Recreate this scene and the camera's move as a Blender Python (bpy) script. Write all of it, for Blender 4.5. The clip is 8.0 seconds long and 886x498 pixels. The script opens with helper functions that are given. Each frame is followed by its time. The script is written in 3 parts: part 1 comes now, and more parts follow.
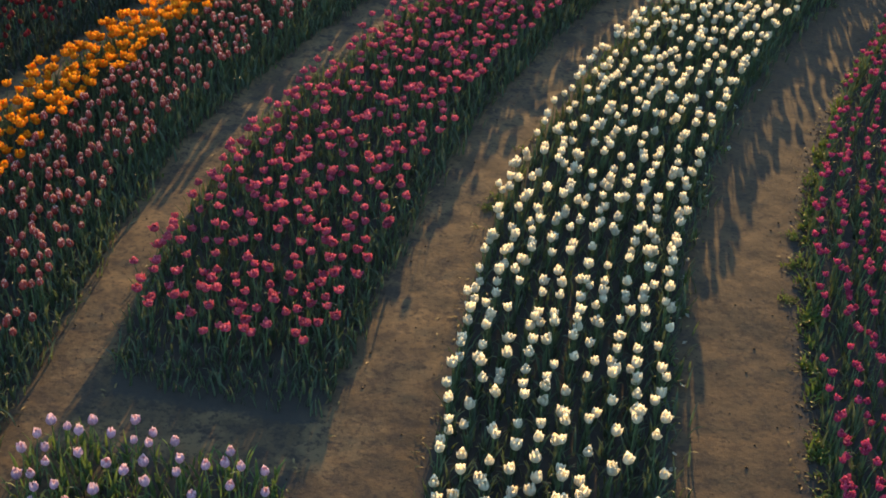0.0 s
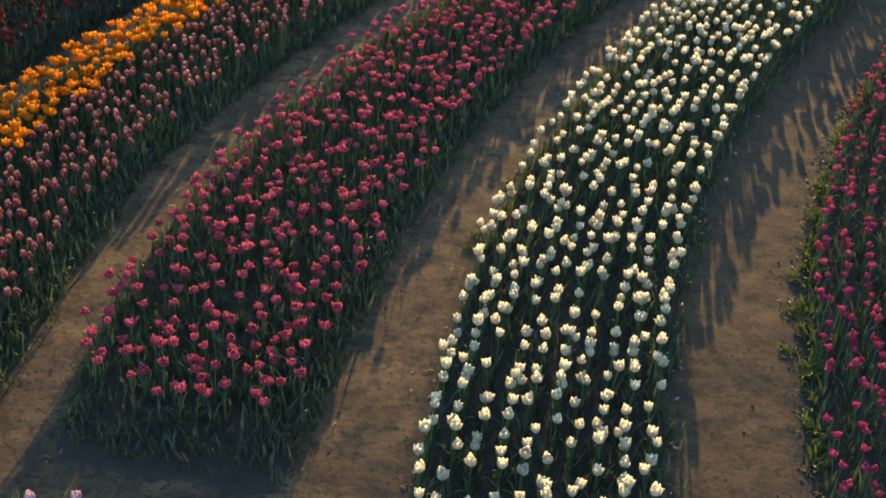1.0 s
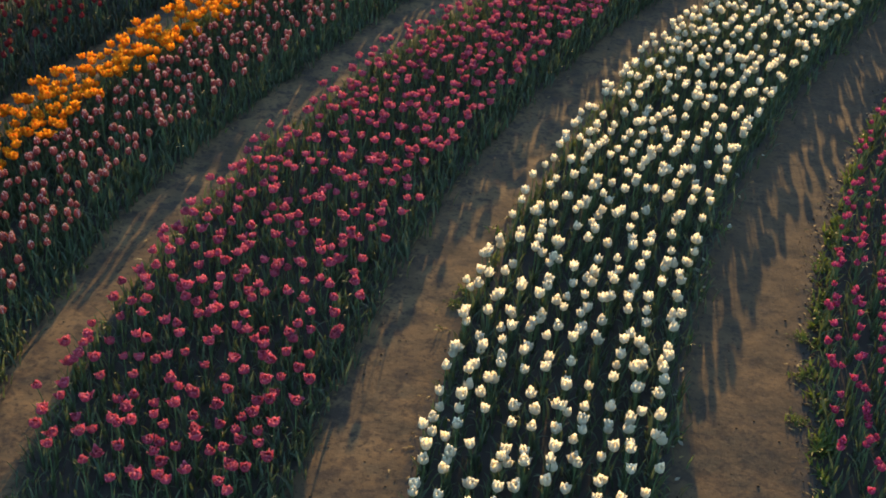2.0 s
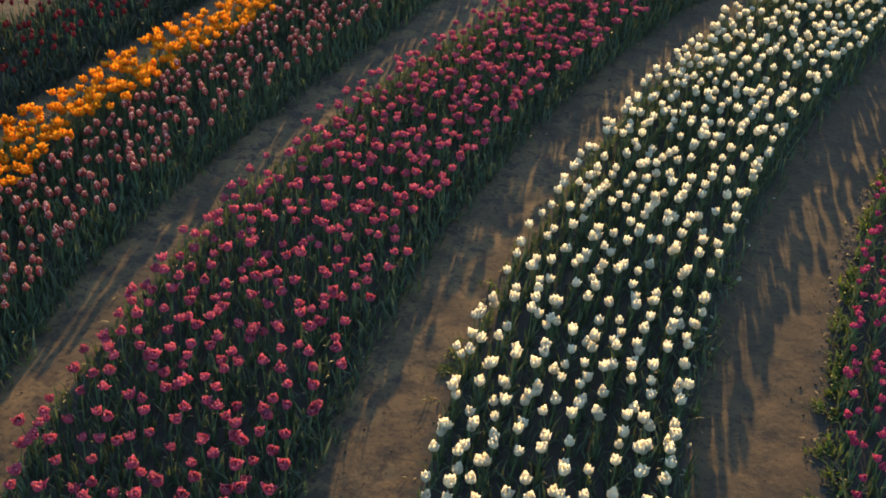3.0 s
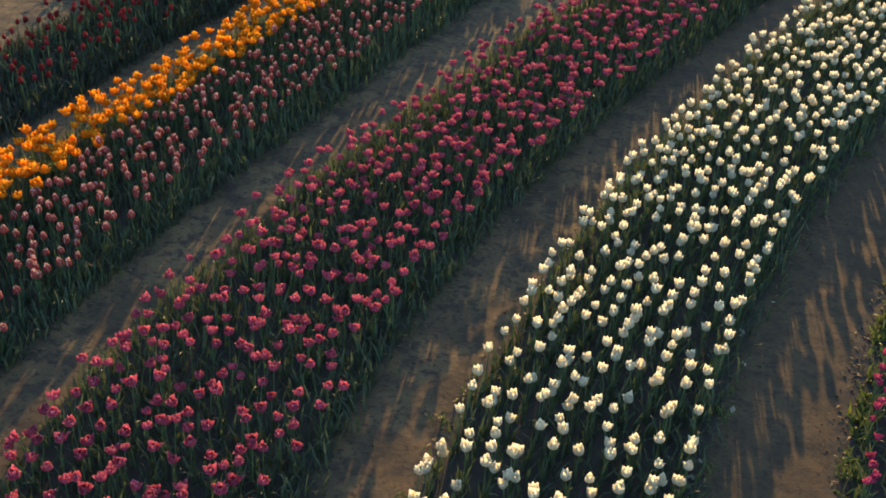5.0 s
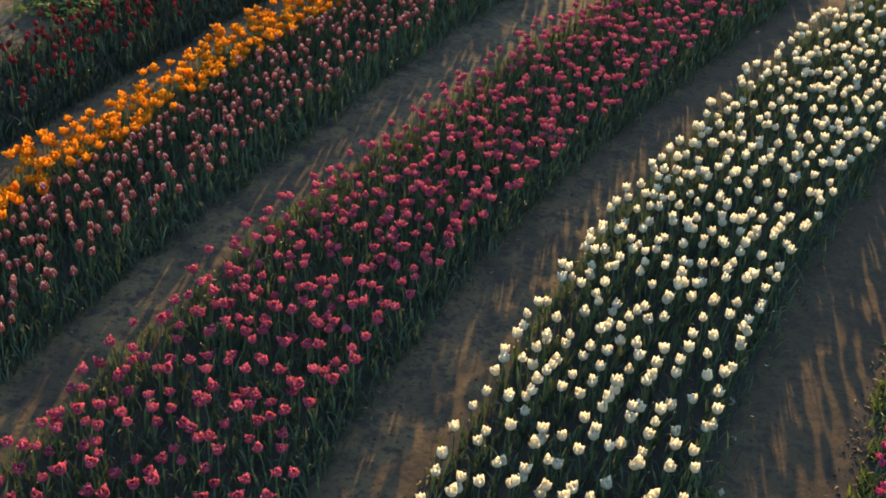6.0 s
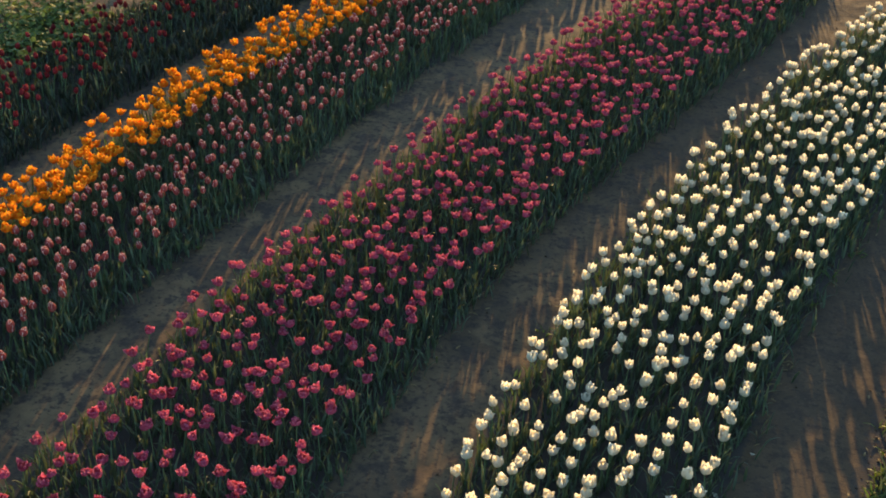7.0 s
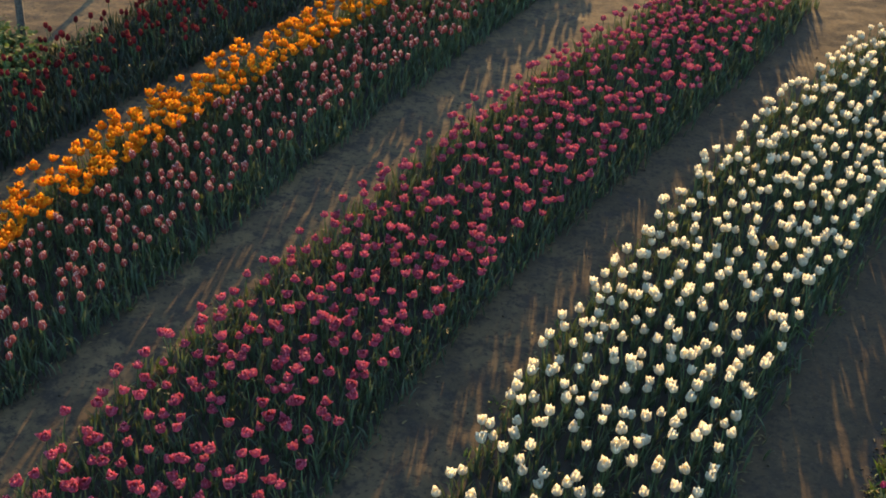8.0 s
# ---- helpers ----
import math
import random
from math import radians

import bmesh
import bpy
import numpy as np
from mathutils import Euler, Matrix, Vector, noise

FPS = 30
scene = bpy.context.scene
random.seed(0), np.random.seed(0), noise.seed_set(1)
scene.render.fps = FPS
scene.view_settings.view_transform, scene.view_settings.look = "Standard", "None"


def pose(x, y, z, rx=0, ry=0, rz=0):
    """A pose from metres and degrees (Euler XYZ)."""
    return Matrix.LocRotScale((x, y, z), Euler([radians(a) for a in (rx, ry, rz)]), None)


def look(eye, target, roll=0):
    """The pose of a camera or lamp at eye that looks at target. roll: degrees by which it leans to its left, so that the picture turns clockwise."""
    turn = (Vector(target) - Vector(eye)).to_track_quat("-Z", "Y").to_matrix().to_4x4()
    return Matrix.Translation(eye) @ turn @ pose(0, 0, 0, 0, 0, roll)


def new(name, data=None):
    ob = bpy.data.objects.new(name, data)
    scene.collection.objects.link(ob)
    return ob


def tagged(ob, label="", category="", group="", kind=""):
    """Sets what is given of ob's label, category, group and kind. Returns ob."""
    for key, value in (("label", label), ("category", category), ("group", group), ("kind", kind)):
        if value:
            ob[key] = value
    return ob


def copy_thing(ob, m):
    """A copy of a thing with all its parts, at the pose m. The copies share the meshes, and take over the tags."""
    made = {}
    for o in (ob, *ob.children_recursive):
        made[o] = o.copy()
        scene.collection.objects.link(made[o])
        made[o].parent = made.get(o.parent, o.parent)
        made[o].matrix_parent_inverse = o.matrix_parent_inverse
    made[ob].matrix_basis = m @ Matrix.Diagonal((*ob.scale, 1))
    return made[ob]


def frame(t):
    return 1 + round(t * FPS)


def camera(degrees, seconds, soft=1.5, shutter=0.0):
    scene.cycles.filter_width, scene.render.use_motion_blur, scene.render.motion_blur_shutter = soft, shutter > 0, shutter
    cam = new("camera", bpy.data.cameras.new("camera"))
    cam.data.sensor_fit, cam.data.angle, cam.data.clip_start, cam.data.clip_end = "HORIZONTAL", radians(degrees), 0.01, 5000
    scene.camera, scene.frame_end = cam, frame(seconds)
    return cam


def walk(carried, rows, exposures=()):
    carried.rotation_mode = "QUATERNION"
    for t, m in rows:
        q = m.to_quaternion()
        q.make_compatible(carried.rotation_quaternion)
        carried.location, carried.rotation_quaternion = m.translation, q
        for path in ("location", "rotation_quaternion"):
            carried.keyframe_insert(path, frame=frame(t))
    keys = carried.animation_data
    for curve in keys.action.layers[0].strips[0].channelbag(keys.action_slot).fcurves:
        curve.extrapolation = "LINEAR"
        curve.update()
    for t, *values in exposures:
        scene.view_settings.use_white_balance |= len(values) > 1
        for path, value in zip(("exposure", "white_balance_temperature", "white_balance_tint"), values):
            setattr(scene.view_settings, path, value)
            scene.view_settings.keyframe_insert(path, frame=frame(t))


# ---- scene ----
cam = camera(39.5, 8.0, soft=1.75)
PATH = [
    (0, (-0.017, -0.01, 4.57), (-0.265, 1.651, 3.484), 3.8),
    (0.5, (0.007, 0.294, 4.529), (-0.242, 1.957, 3.445), 3.8),
    (1, (0.026, 0.607, 4.519), (-0.224, 2.269, 3.435), 3.7),
    (1.5, (0.036, 0.934, 4.537), (-0.216, 2.596, 3.452), 3.7),
    (3, (-0.036, 1.927, 4.548), (-0.29, 3.588, 3.464), 3.6),
    (3.5, (-0.008, 2.275, 4.577), (-0.262, 3.936, 3.493), 3.6),
    (4, (0.021, 2.62, 4.571), (-0.235, 4.282, 3.488), 3.6),
    (4.5, (0.021, 2.961, 4.556), (-0.236, 4.623, 3.473), 3.6),
    (6, (0.088, 4.028, 4.54), (-0.166, 5.69, 3.456), 3.6),
    (6.5, (0.12, 4.396, 4.574), (-0.128, 6.058, 3.489), 3.6),
    (7, (0.146, 4.773, 4.625), (-0.099, 6.436, 3.541), 3.5),
    (7.5, (0.237, 5.135, 4.66), (-0.002, 6.798, 3.576), 3.5),
    (8, (0.287, 5.477, 4.656), (0.056, 7.144, 3.574), 3.6),
]
walk(cam, [(t, look(eye, target, roll)) for t, eye, target, roll in PATH])

# ---- world, sun, exposure ----
SUN_AZ, SUN_EL = 92.0, 8.4          # degrees; azimuth counted from +x towards +y
scene.view_settings.exposure = 2.10
world = bpy.data.worlds.new("evening_sky")
scene.world = world
world.use_nodes = True
wn = world.node_tree
wn.nodes.clear()
sky = wn.nodes.new("ShaderNodeTexSky")
sky.sky_type = "NISHITA"
sky.sun_disc = False
sky.sun_elevation = radians(SUN_EL)
sky.sun_rotation = radians(90.0 - SUN_AZ)
sky.air_density, sky.dust_density, sky.ozone_density = 1.0, 0.4, 2.5
bg = wn.nodes.new("ShaderNodeBackground")
bg.inputs["Strength"].default_value = 0.15
wout = wn.nodes.new("ShaderNodeOutputWorld")
wn.links.new(sky.outputs["Color"], bg.inputs["Color"])
wn.links.new(bg.outputs["Background"], wout.inputs["Surface"])

sun_data = bpy.data.lights.new("sun", "SUN")
sun_data.energy = 3.0
sun_data.angle = radians(0.6)
sun_data.color = (1.0, 0.60, 0.22)
sun = new("sun", sun_data)
to_sun = Vector((math.cos(radians(SUN_AZ)) * math.cos(radians(SUN_EL)),
                 math.sin(radians(SUN_AZ)) * math.cos(radians(SUN_EL)), math.sin(radians(SUN_EL))))
sun.matrix_world = look(to_sun * 60, (0, 0, 0))


# ---- materials ----
class Nodes:
    """A small wrapper to write node trees in few lines."""

    def __init__(self, name):
        self.mat = bpy.data.materials.new(name)
        self.mat.use_nodes = True
        self.tree = self.mat.node_tree
        self.tree.nodes.clear()

    def add(self, kind, **values):
        n = self.tree.nodes.new(kind)
        for key, v in values.items():
            setattr(n, key, v)
        return n

    def link(self, a, b):
        self.tree.links.new(a, b)

    def noise(self, scale, detail=3.0, rough=0.55, coords=None):
        n = self.add("ShaderNodeTexNoise")
        n.inputs["Scale"].default_value = scale
        n.inputs["Detail"].default_value = detail
        n.inputs["Roughness"].default_value = rough
        if coords is not None:
            self.link(coords, n.inputs["Vector"])
        return n.outputs["Fac"]

    def maths(self, op, a, b=0.0):
        n = self.add("ShaderNodeMath", operation=op)
        for i, v in enumerate((a, b)):
            if isinstance(v, (int, float)):
                n.inputs[i].default_value = v
            else:
                self.link(v, n.inputs[i])
        return n.outputs[0]

    def step(self, v, lo, hi, to_lo=0.0, to_hi=1.0):
        n = self.add("ShaderNodeMapRange", interpolation_type="SMOOTHSTEP")
        self.link(v, n.inputs["Value"])
        for key, x in (("From Min", lo), ("From Max", hi), ("To Min", to_lo), ("To Max", to_hi)):
            n.inputs[key].default_value = x
        return n.outputs["Result"]

    def mix(self, fac, a, b, blend="MIX"):
        n = self.add("ShaderNodeMix", data_type="RGBA", blend_type=blend)
        for i, v in ((0, fac), (6, a), (7, b)):
            if isinstance(v, (int, float)):
                n.inputs[i].default_value = v
            elif isinstance(v, tuple):
                n.inputs[i].default_value = (*v, 1.0)
            else:
                self.link(v, n.inputs[i])
        return n.outputs[2]

    def bump(self, height, strength, distance):
        n = self.add("ShaderNodeBump")
        n.inputs["Strength"].default_value = strength
        n.inputs["Distance"].default_value = distance
        self.link(height, n.inputs["Height"])
        return n.outputs["Normal"]

    def finish(self, colour, rough=0.6, normal=None, thin=0.0, thin_colour=None, spec=0.5):
        p = self.add("ShaderNodeBsdfPrincipled")
        if isinstance(colour, tuple):
            p.inputs["Base Color"].default_value = (*colour, 1.0)
        else:
            self.link(colour, p.inputs["Base Color"])
        if isinstance(rough, (int, float)):
            p.inputs["Roughness"].default_value = rough
        else:
            self.link(rough, p.inputs["Roughness"])
        p.inputs["Specular IOR Level"].default_value = spec
        if normal is not None:
            self.link(normal, p.inputs["Normal"])
        shader = p.outputs["BSDF"]
        if thin > 0:
            t = self.add("ShaderNodeBsdfTranslucent")
            source = colour if thin_colour is None else thin_colour
            if isinstance(source, tuple):
                t.inputs["Color"].default_value = (*source, 1.0)
            else:
                self.link(source, t.inputs["Color"])
            m = self.add("ShaderNodeMixShader")
            m.inputs[0].default_value = thin
            self.link(shader, m.inputs[1])
            self.link(t.outputs["BSDF"], m.inputs[2])
            shader = m.outputs["Shader"]
        out = self.add("ShaderNodeOutputMaterial")
        self.link(shader, out.inputs["Surface"])
        return self.mat


def varied(n, colour, amount):
    """Colour times a random value of the object and of each separate petal or blade."""
    info = n.add("ShaderNodeObjectInfo")
    geo = n.add("ShaderNodeNewGeometry")
    r = n.maths("ADD", n.maths("MULTIPLY", info.outputs["Random"], 0.5), n.maths("MULTIPLY", geo.outputs["Random Per Island"], 0.5))
    g = n.maths("ADD", n.maths("MULTIPLY", r, 2 * amount), 1.0 - amount)
    comb = n.add("ShaderNodeCombineColor")
    for i in range(3):
        n.link(g, comb.inputs[i])
    return n.mix(1.0, colour, comb.outputs["Color"], "MULTIPLY")


def petal_material(name, base, body, rim, rim_from=0.75, amount=0.2, thin=0.4, heel=0.25):
    """Petals that change colour from the heel over the body to the rim, with fine veins along their length."""
    n = Nodes(name)
    uv = n.add("ShaderNodeUVMap")
    uv.uv_map = "UVMap"
    sep = n.add("ShaderNodeSeparateXYZ")
    n.link(uv.outputs["UV"], sep.inputs[0])
    across = n.maths("ABSOLUTE", n.maths("SUBTRACT", n.maths("MULTIPLY", sep.outputs["X"], 2.0), 1.0))
    along = sep.outputs["Y"]
    col = n.mix(n.step(along, 0.0, heel), base, body)
    geo = n.add("ShaderNodeNewGeometry")
    mott = n.noise(60.0, 2.0, 0.5, geo.outputs["Position"])
    edge = n.maths("ADD", n.maths("MAXIMUM", across, along), n.maths("MULTIPLY", n.maths("SUBTRACT", mott, 0.5), 0.3))
    col = n.mix(n.step(edge, rim_from, 1.0), col, rim)
    wave = n.add("ShaderNodeTexWave", bands_direction="X")
    wave.inputs["Scale"].default_value = 5.0
    wave.inputs["Distortion"].default_value = 1.5
    n.link(uv.outputs["UV"], wave.inputs["Vector"])
    veins = n.step(wave.outputs["Fac"], 0.0, 1.0, 0.86, 1.0)
    comb = n.add("ShaderNodeCombineColor")
    for i in range(3):
        n.link(veins, comb.inputs[i])
    col = n.mix(1.0, col, comb.outputs["Color"], "MULTIPLY")
    col = varied(n, col, amount)
    return n.finish(col, 0.7, n.bump(wave.outputs["Fac"], 0.25, 0.002), thin=thin, spec=0.12)


def leaf_material(name, dark, light, thin=0.35, rough=0.55):
    n = Nodes(name)
    uv = n.add("ShaderNodeUVMap")
    uv.uv_map = "UVMap"
    wave = n.add("ShaderNodeTexWave", bands_direction="X")
    wave.inputs["Scale"].default_value = 7.0
    wave.inputs["Distortion"].default_value = 0.6
    n.link(uv.outputs["UV"], wave.inputs["Vector"])
    geo = n.add("ShaderNodeNewGeometry")
    blotch = n.noise(14.0, 3.0, 0.6, geo.outputs["Position"])
    col = n.mix(n.step(blotch, 0.35, 0.7), dark, light)
    col = n.mix(n.maths("MULTIPLY", wave.outputs["Fac"], 0.25), col, light)
    col = varied(n, col, 0.35)
    warm = n.mix(1.0, col, (1.20, 1.22, 0.58), "MULTIPLY")
    return n.finish(col, rough, n.bump(wave.outputs["Fac"], 0.3, 0.002), thin=thin, thin_colour=warm, spec=0.3)


M_LEAF = leaf_material("tulip_leaf", (0.058, 0.076, 0.046), (0.085, 0.112, 0.060), thin=0.26)
# lighter copy of the tulip leaf, with sunlight on the lavender bed painted in
M_LIT_LEAF = leaf_material("lit_tulip_leaf", (0.062, 0.100, 0.040), (0.100, 0.145, 0.052), thin=0.36)
M_STEM = leaf_material("tulip_stem", (0.060, 0.095, 0.040), (0.095, 0.140, 0.055), thin=0.1)
# darker copy of the tulip leaf: the red bed's shade is put into its colour
M_SHADED_LEAF = leaf_material("shaded_red_tulip_leaf", (0.027, 0.035, 0.023), (0.043, 0.055, 0.031), thin=0.18)
M_WEED = leaf_material("weed_leaf", (0.064, 0.102, 0.020), (0.130, 0.165, 0.032), thin=0.36)
M_HERB = leaf_material("herb_leaf", (0.055, 0.085, 0.018), (0.105, 0.135, 0.028), thin=0.3, rough=0.75)
PETALS = {
    "white": petal_material("white_petal", (0.57, 0.56, 0.36), (0.635, 0.595, 0.46), (0.645, 0.605, 0.47), 0.8, 0.12, 0.74),
    "crimson": petal_material("crimson_petal", (0.30, 0.05, 0.11), (0.43, 0.062, 0.106), (0.51, 0.145, 0.190), 0.78, 0.34, 0.42),
    "blush": petal_material("blush_petal", (0.32, 0.070, 0.055), (0.33, 0.060, 0.048), (0.78, 0.59, 0.51), 0.87, 0.42, 0.34),
    "orange": petal_material("orange_petal", (0.76, 0.29, 0.02), (0.74, 0.180, 0.008), (0.82, 0.365, 0.018), 0.66, 0.26, 0.48),
    "red": petal_material("red_petal", (0.20, 0.02, 0.02), (0.165, 0.012, 0.015), (0.22, 0.028, 0.028), 0.8, 0.60, 0.24),
    "magenta": petal_material("magenta_petal", (0.24, 0.02, 0.075), (0.36, 0.032, 0.086), (0.49, 0.105, 0.175), 0.76, 0.40, 0.40),
    "lavender": petal_material("lavender_petal", (0.40, 0.34, 0.36), (0.48, 0.31, 0.40), (0.68, 0.48, 0.53), 0.66, 0.30, 0.46),
}


def soil_material():
    """Sandy orange-brown soil: pale trodden crust, dark blotches, crumbs, and darker ground towards +x."""
    n = Nodes("sandy_soil")
    geo = n.add("ShaderNodeNewGeometry")
    pos = geo.outputs["Position"]
    sep = n.add("ShaderNodeSeparateXYZ")
    n.link(pos, sep.inputs[0])
    tilled_shade = n.add("ShaderNodeAttribute", attribute_name="tilled_shade")
    big = n.noise(0.9, 4.0, 0.6, pos)
    mid = n.noise(6.5, 6.0, 0.7, pos)
    patch = n.noise(2.7, 5.0, 0.65, pos)
    fine = n.noise(60.0, 4.0, 0.7, pos)
    crumb = n.noise(26.0, 4.0, 0.7, pos)
    col = n.mix(n.step(big, 0.35, 0.65), (0.067, 0.045, 0.025), (0.104, 0.068, 0.035))
    col = n.mix(n.step(patch, 0.47, 0.62, 0.0, 0.85), col, (0.154, 0.098, 0.046))
    col = n.mix(n.step(mid, 0.46, 0.61, 0.0, 0.85), col, (0.041, 0.031, 0.023))
    darker_x = n.maths("ADD", n.maths("MULTIPLY", sep.outputs["X"], 0.22), n.maths("MULTIPLY", n.maths("SUBTRACT", patch, 0.5), 1.6))
    col = n.mix(n.step(darker_x, -0.25, 0.55, 0.0, 0.72), col, (0.050, 0.033, 0.019))
    col = n.mix(n.step(crumb, 0.52, 0.64, 0.0, 0.7), col, (0.032, 0.024, 0.018))
    col = n.mix(n.step(fine, 0.54, 0.75, 0.0, 0.5), col, (0.140, 0.096, 0.057))
    # dark bed soil, with the shade between plants and beside the orange bed painted in
    dug_shade = n.maths("ADD", tilled_shade.outputs["Fac"], n.maths("MULTIPLY", n.maths("SUBTRACT", crumb, 0.5), 0.9))
    col = n.mix(n.step(dug_shade, 0.3, 0.8, 0.0, 0.85), col, (0.042, 0.036, 0.029))
    h = n.maths("ADD", n.maths("MULTIPLY", n.noise(17.0, 6.0, 0.72, pos), 0.8), n.maths("MULTIPLY", fine, 0.2))
    return n.finish(col, 0.95, n.bump(h, 0.4, 0.016), spec=0.15)


def clod_material(name, a, b, rough=0.9):
    n = Nodes(name)
    geo = n.add("ShaderNodeNewGeometry")
    f = n.noise(40.0, 3.0, 0.6, geo.outputs["Position"])
    col = varied(n, n.mix(n.step(f, 0.3, 0.7), a, b), 0.3)
    return n.finish(col, rough, n.bump(f, 0.5, 0.006), spec=0.2)


M_SOIL = soil_material()
M_CLOD = clod_material("dry_clod", (0.034, 0.024, 0.015), (0.078, 0.052, 0.029))
M_LITTER = clod_material("dead_leaf", (0.11, 0.072, 0.027), (0.21, 0.145, 0.050), 0.7)
M_POST = clod_material("weathered_post", (0.045, 0.040, 0.036), (0.085, 0.075, 0.065), 0.8)


# ---- mesh helpers ----
def mesh_of(name, verts, tris, uvs, mats, mat_index=None):
    """A smooth-shaded triangle mesh from arrays of corners, triangles and one UV a corner."""
    verts, tris, uvs = np.asarray(verts, np.float32), np.asarray(tris, np.int32), np.asarray(uvs, np.float32)
    me = bpy.data.meshes.new(name)
    me.vertices.add(len(verts))
    me.vertices.foreach_set("co", verts.ravel())
    me.loops.add(tris.size)
    me.loops.foreach_set("vertex_index", tris.ravel())
    me.polygons.add(len(tris))
    me.polygons.foreach_set("loop_start", np.arange(0, tris.size, 3, dtype=np.int32))
    me.polygons.foreach_set("loop_total", np.full(len(tris), 3, np.int32))
    me.polygons.foreach_set("use_smooth", np.ones(len(tris), bool))
    layer = me.uv_layers.new(name="UVMap")
    layer.data.foreach_set("uv", uvs[tris.ravel()].ravel())
    for m in mats:
        me.materials.append(m)
    if mat_index is not None:
        me.polygons.foreach_set("material_index", np.asarray(mat_index, np.int32))
    me.update()
    me.validate()
    return me


def sheet(grid):
    """Corners, triangles and UVs of a grid of points [rows][columns]."""
    g = np.asarray(grid, float)
    r, c = g.shape[:2]
    tris = []
    for i in range(r - 1):
        for j in range(c - 1):
            a = i * c + j
            tris += [(a, a + 1, a + c + 1), (a, a + c + 1, a + c)]
    v, u = np.meshgrid(np.linspace(0, 1, r), np.linspace(0, 1, c), indexing="ij")
    return g.reshape(-1, 3), np.array(tris), np.stack([u, v], -1).reshape(-1, 2)


def headed(pieces):
    """Petals joined into one head: their feet meet in one common corner."""
    v, t, u = joined(pieces)
    cols, per = 5, len(pieces[0][0])
    foot = np.array([p * per + c for p in range(len(pieces)) for c in range(cols)])
    index = np.arange(len(v))
    index[foot] = foot[0]
    v = v.copy()
    v[foot[0]] = (0, 0, -0.002)
    t = index[t]
    t = t[(t[:, 0] != t[:, 1]) & (t[:, 1] != t[:, 2]) & (t[:, 0] != t[:, 2])]
    used, flat = np.unique(t, return_inverse=True)
    return v[used], flat.reshape(-1, 3), u[used]


def joined(pieces):
    """Several (corners, triangles, UVs) as one."""
    n, vs, ts, us = 0, [], [], []
    for v, t, u in pieces:
        vs.append(v), ts.append(t + n), us.append(u)
        n += len(v)
    return np.concatenate(vs), np.concatenate(ts), np.concatenate(us)


def smooth(v, lo, hi):
    t = np.clip((v - lo) / (hi - lo), 0, 1)
    return t * t * (3 - 2 * t)


def petal(rng, angle, radius, height, width, belly, flare, tip, ragged, point=0.45, rows=7, cols=5):
    """One petal: swells to the belly, closes or flares at the top, ends in a blunt tip."""
    grid = []
    for v in np.linspace(0, 1, rows):
        r = radius * (0.16 + 0.84 * math.sin(min(v / belly, 1.0) * math.pi / 2)) if v < belly else radius * (1 + flare * ((v - belly) / (1 - belly)) ** 1.5)
        curl = radius * tip * max(0.0, (v - 0.7) / 0.3) ** 1.5
        half = width * (0.35 + 0.65 * math.sin(math.pi * min(v * 0.80 + 0.12, 1.0)) ** 0.8) * (1.0 if v < 0.66 else 1 - point * ((v - 0.66) / 0.34) ** 2.4)
        line = []
        for u in np.linspace(-1, 1, cols):
            a = angle + u * half / max(radius, 0.01)
            rr = r * (1 - 0.10 * u * u) + curl * (1 - 0.55 * u * u)
            z = height * v - 0.13 * height * u * u * v * v * v - 0.45 * curl
            if v > 0.6:
                z += ragged * height * rng.uniform(-1, 1) * (v - 0.6) * 2.2
                rr += ragged * radius * rng.uniform(-1, 1) * (v - 0.6) * 2.5
            line.append((rr * math.cos(a), rr * math.sin(a), z))
        grid.append(line)
    return sheet(grid)


# radius, height, petal half width, belly, closing of the inner and outer whorl, turned-out tips, raggedness, whorls
BLOOMS = {
    "white": (0.0295, 0.066, 0.0270, 0.46, (-0.46, -0.20), 0.24, 0.04, 2),
    "crimson": (0.0300, 0.044, 0.027, 0.40, (-0.40, -0.04), 0.20, 0.20, 3),
    "blush": (0.0235, 0.066, 0.027, 0.48, (-0.62, -0.50), 0.04, 0.05, 2),
    "orange": (0.035, 0.062, 0.034, 0.46, (-0.42, -0.08), 0.34, 0.16, 2),
    "red": (0.0215, 0.062, 0.025, 0.46, (-0.60, -0.36), 0.12, 0.08, 2),
    "magenta": (0.0210, 0.042, 0.022, 0.44, (-0.50, -0.10), 0.30, 0.18, 2),
    "lavender": (0.0250, 0.064, 0.027, 0.50, (-0.50, -0.36), 0.14, 0.12, 2),
}


def bloom_pieces(kind, seed):
    """A flower head with its whorls of three petals each, standing on its own base."""
    rng = random.Random(seed)
    radius, height, width, belly, (inner, outer), tip, ragged, count = BLOOMS[kind]
    opened = rng.uniform(-0.16, 0.22) * (2.0 if kind in ("orange", "crimson") else 1.0)
    pieces = []
    for w in range(count):
        k = w / max(count - 1, 1)
        for i in range(3):
            a = (i + w * 0.5) * 2 * math.pi / 3 + rng.uniform(-0.12, 0.12) + (0.35 if w == 2 else 0)
            pieces.append(petal(rng, a, radius * (0.80 + 0.20 * k if count < 3 else 0.60 + 0.40 * k) * rng.uniform(0.94, 1.06), height * rng.uniform(0.94, 1.05) * (1.0 - 0.08 * k),
                                width, belly, inner + (outer - inner) * k + 0.7 * opened * (0.4 + rng.random()) * (0.3 + 0.7 * k), tip * k * rng.uniform(0.4, 1.5), ragged, 0.28 if kind == "white" else 0.45))
    return pieces


